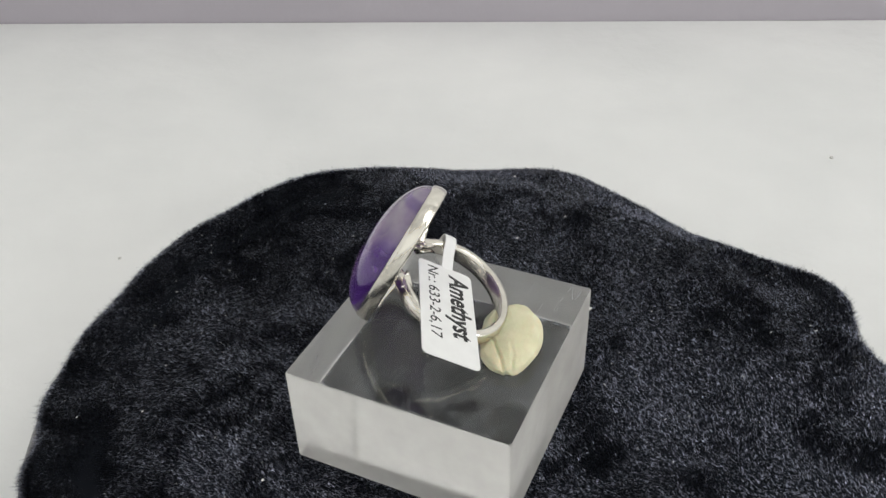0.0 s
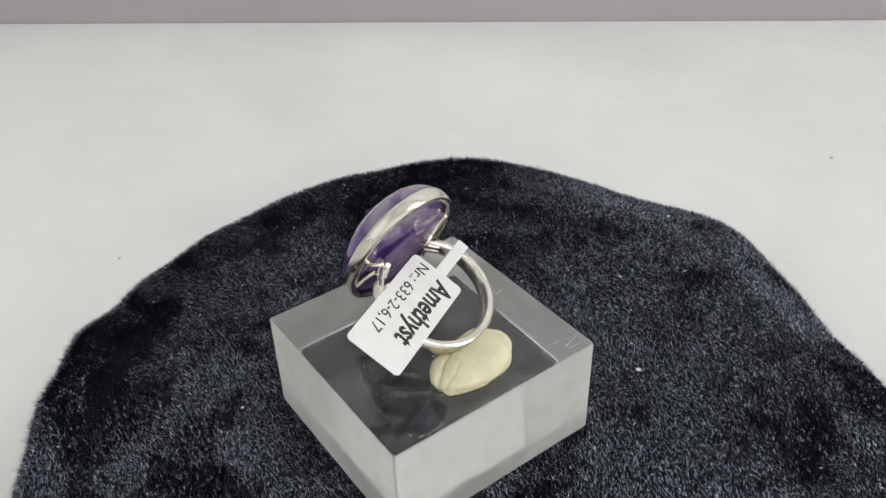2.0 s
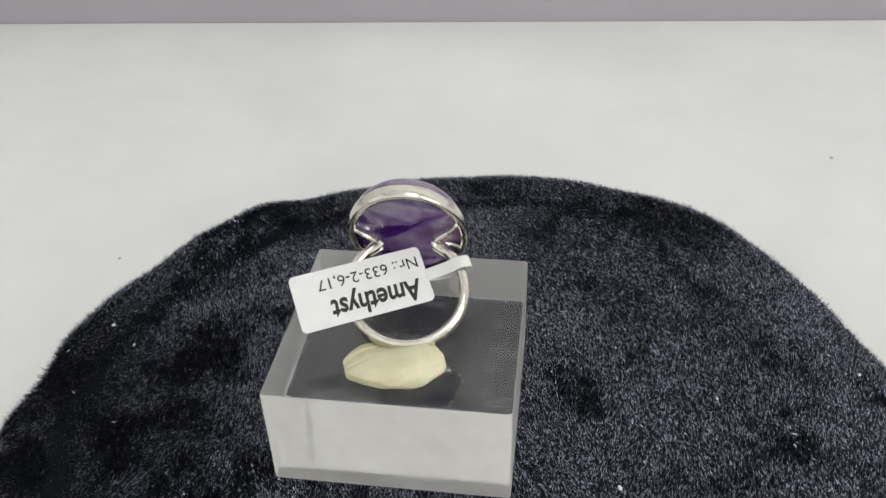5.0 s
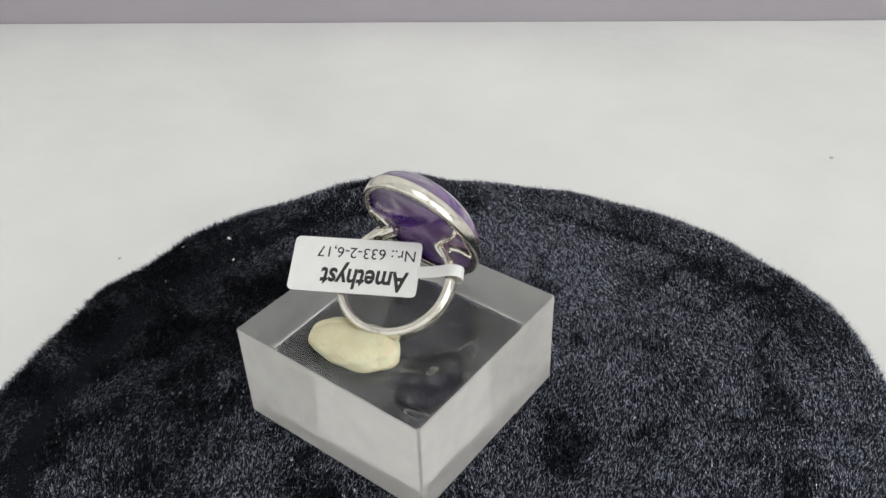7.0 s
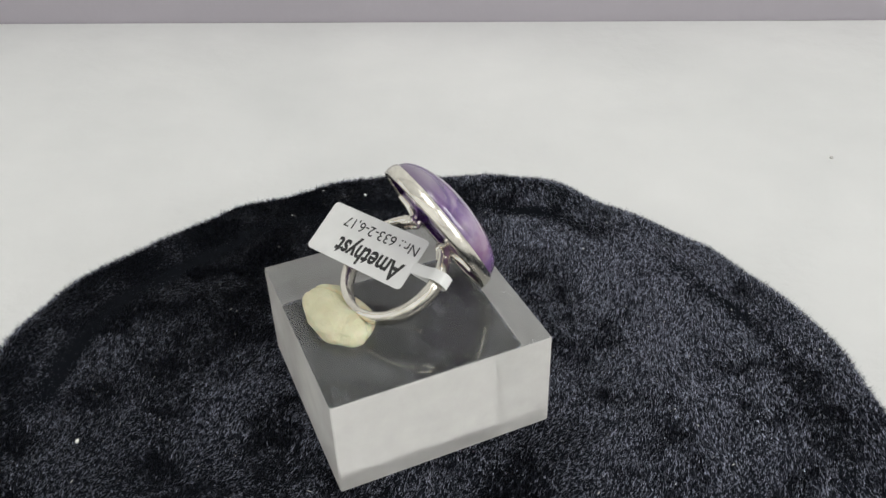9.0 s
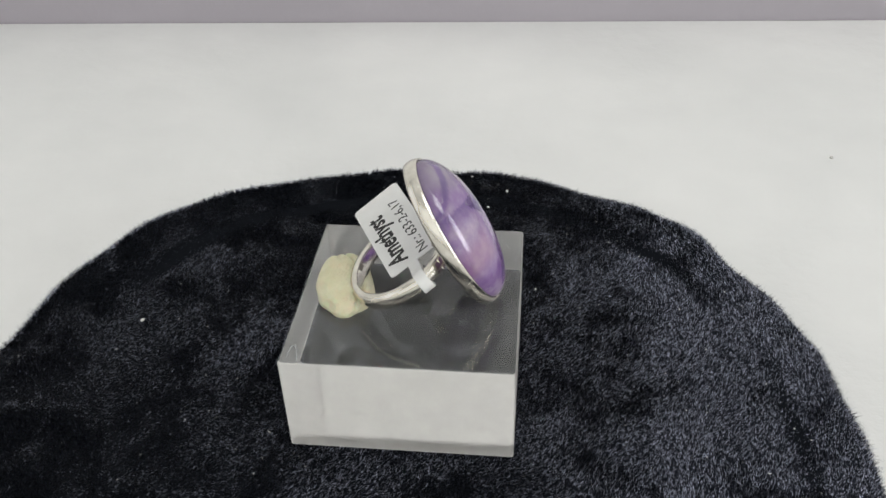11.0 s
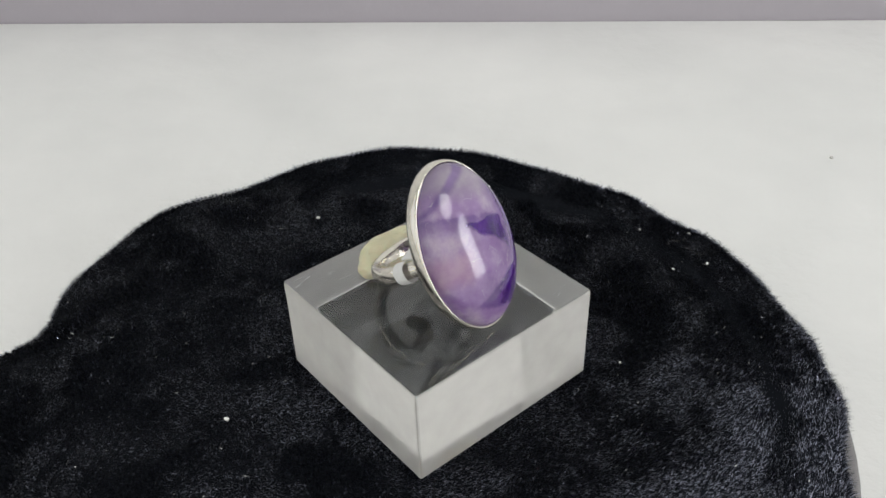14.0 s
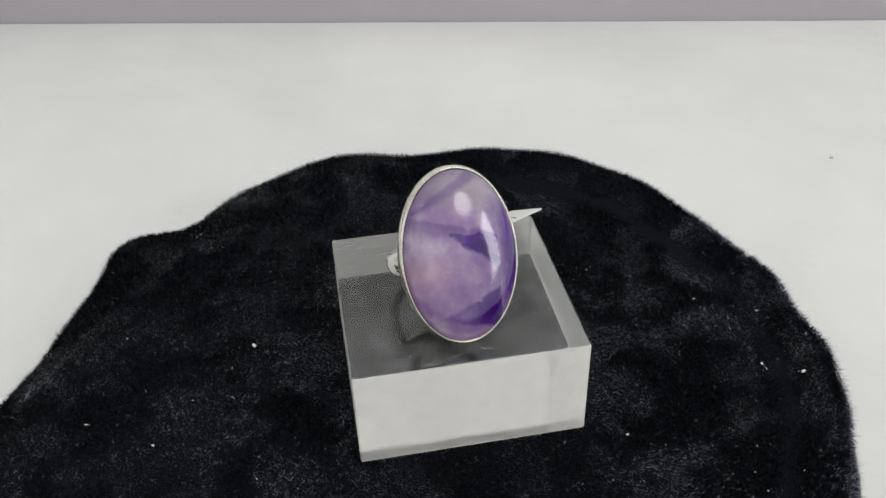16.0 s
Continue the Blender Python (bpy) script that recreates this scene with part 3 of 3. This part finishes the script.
# ---- putty and lint ----
def build_putty():
    bm = bmesh.new()
    bmesh.ops.create_icosphere(bm, subdivisions=6, radius=1.0)
    def groove(value, wide):
        return math.exp(-(value / wide) ** 2)

    for v in bm.verts:
        d = v.co.copy()
        lump = noise.noise(d * 1.2 + Vector((3, 1, 2))) * 0.08 + noise.noise(d * 2.6) * 0.06 + noise.noise(d * 6.0) * 0.015
        r = 1 + lump
        x, y = d.x * r * 8.0, d.y * r * 5.2
        # one end stands higher, the middle is pressed down by the hoop
        high = 2.7 + 1.1 * max(0.0, min(1.0, (x + 1) / 7)) - 1.1 * math.exp(-(x / 3.8) ** 2) * max(0.0, min(1.0, (y + 1) / 4))
        y += 0.9 * math.exp(-((x - 5.5) / 2.2) ** 2) * max(0.0, d.y) - 0.5 * math.exp(-((x + 1) / 3) ** 2) * max(0.0, d.y)
        z = d.z * r * high + 1.25
        if d.z > -0.2:
            wave = 0.5 * noise.noise(Vector((x * 0.35, y * 0.35, 4)))
            fold = 0.0
            if x < 0:
                fold += 0.62 * groove(y - 0.9 - 0.42 * (x + 6) + wave, 0.22) * min(1.0, -x / 3)
                fold += 0.22 * groove(y + 1.3 - 0.30 * (x + 6) - wave, 0.28) * min(1.0, max(0.0, (-x - 2) / 3))
            else:
                fold += 0.38 * groove(y - 2.6 + 0.35 * (x - 5) + wave, 0.25) * min(1.0, x / 4)
                fold += 0.08 * groove(x - 4.6 + 0.5 * y + wave, 0.3)
            prints = 0.018 * math.sin(9.0 * (y + 0.35 * x) + 4 * wave) * max(0.0, d.z)
            z -= fold - prints
            x -= 0.25 * fold * d.x
            y -= 0.25 * fold * d.y
        v.co = Vector((x, y, max(z, 0.0))) * MM
    me = bpy.data.meshes.new("putty")
    bm.to_mesh(me)
    bm.free()
    me.materials.append(PUTTY)
    me.polygons.foreach_set("use_smooth", [True] * len(me.polygons))
    ob = tagged(new("putty", me), "pale cream lump of adhesive putty under the hoop", "putty")
    return turns(ob, pose(12.7 * MM, -10.6 * MM, BLOCK_Z + BLOCK_H - 0.05 * MM, 0, 0, 76))


def build_lint():
    places = [(32.4, 21.6, 0.55), (50.1, -42.0, 0.5), (-39.6, -57.0, 0.45), (22.2, 78.2, 0.4), (-33.0, -53.5, 0.35), (20.0, 48.0, 0.3), (-30.0, -20.0, 0.3)]
    first = None
    for i, (x, y, size) in enumerate(places):
        bm = bmesh.new()
        bmesh.ops.create_icosphere(bm, subdivisions=2, radius=1.0)
        for v in bm.verts:
            v.co *= (1 + 0.5 * noise.noise(v.co * 2.1 + Vector((i * 3.1, 0, 0)))) * size * MM
            v.co.y *= 0.6
            v.co.z *= 0.6
        me = bpy.data.meshes.new("lint_speck")
        bm.to_mesh(me)
        bm.free()
        me.materials.append(LINT)
        ob = tagged(new("lint_speck", me), "tiny white speck of lint on the velvet", "lint", "lint on the velvet")
        far = math.hypot(x, y) * MM
        gap = float(cloth_edge(math.atan2(y, x))) - far
        turns(ob, pose(x * MM, y * MM, float(cloth_height(x * MM, y * MM, gap)) + 0.3 * MM, 0, 0, 40 * i))


def build_hairs():
    """Fine grey hairs caught on the pile."""
    for i, (x, y, turn) in enumerate(((-36.6, -60.1, 20), (-31.5, -62.5, 75))):
        pts = [(5.0 * (f - 0.5), 1.1 * math.sin(5.2 * f + i), 0.25 + 0.25 * math.sin(9 * f + 2 * i)) for f in [k / 6 for k in range(7)]]
        v, f = strip([(a * MM, b * MM, c * MM) for a, b, c in pts], (0.03 * MM, 0.03 * MM), 0.03 * MM, (0, 1, 0.2), 5)
        ob = tagged(new("lint_hair", mesh_from("lint_hair", v, f, HAIR)), "fine grey curled hair lying on the velvet", "lint", "hairs on the velvet")
        gap = float(cloth_edge(math.atan2(y, x))) - math.hypot(x, y) * MM
        turns(ob, pose(x * MM, y * MM, float(cloth_height(x * MM, y * MM, gap)) + 0.4 * MM, 0, 0, turn))


def build_crumbs():
    for i, (x, y, size) in enumerate(((-85.8, 81.0, 0.45), (126.8, 118.3, 0.55))):
        bm = bmesh.new()
        bmesh.ops.create_icosphere(bm, subdivisions=2, radius=1.0)
        for v in bm.verts:
            v.co *= (1 + 0.5 * noise.noise(v.co * 1.9 + Vector((0, i * 2.7, 0)))) * size * MM
            v.co.z = max(v.co.z, -0.2 * size * MM)
        me = bpy.data.meshes.new("crumb")
        bm.to_mesh(me)
        bm.free()
        me.materials.append(CRUMB)
        ob = tagged(new("crumb", me), "tiny grey crumb lying on the white tabletop", "crumb", "crumbs on the tabletop")
        ob.matrix_world = pose(x * MM, y * MM, TABLE_Z + 0.18 * size * MM)


build_crumbs()
build_room()
PLATTER = build_turntable()
build_velvet()
build_block()
build_ring()
build_tag()
build_putty()
build_lint()
build_hairs()


# ---- what turns ----
def motions():
    times = [0.5 * i for i in range(33)]
    for ob, m in TURNING:
        walk(ob, [(t, pose(0, 0, 0, 0, 0, angle_at(t)) @ m) for t in times])
    walk(PLATTER, [(t, pose(0, 0, 0, 0, 0, angle_at(t))) for t in times])


motions()
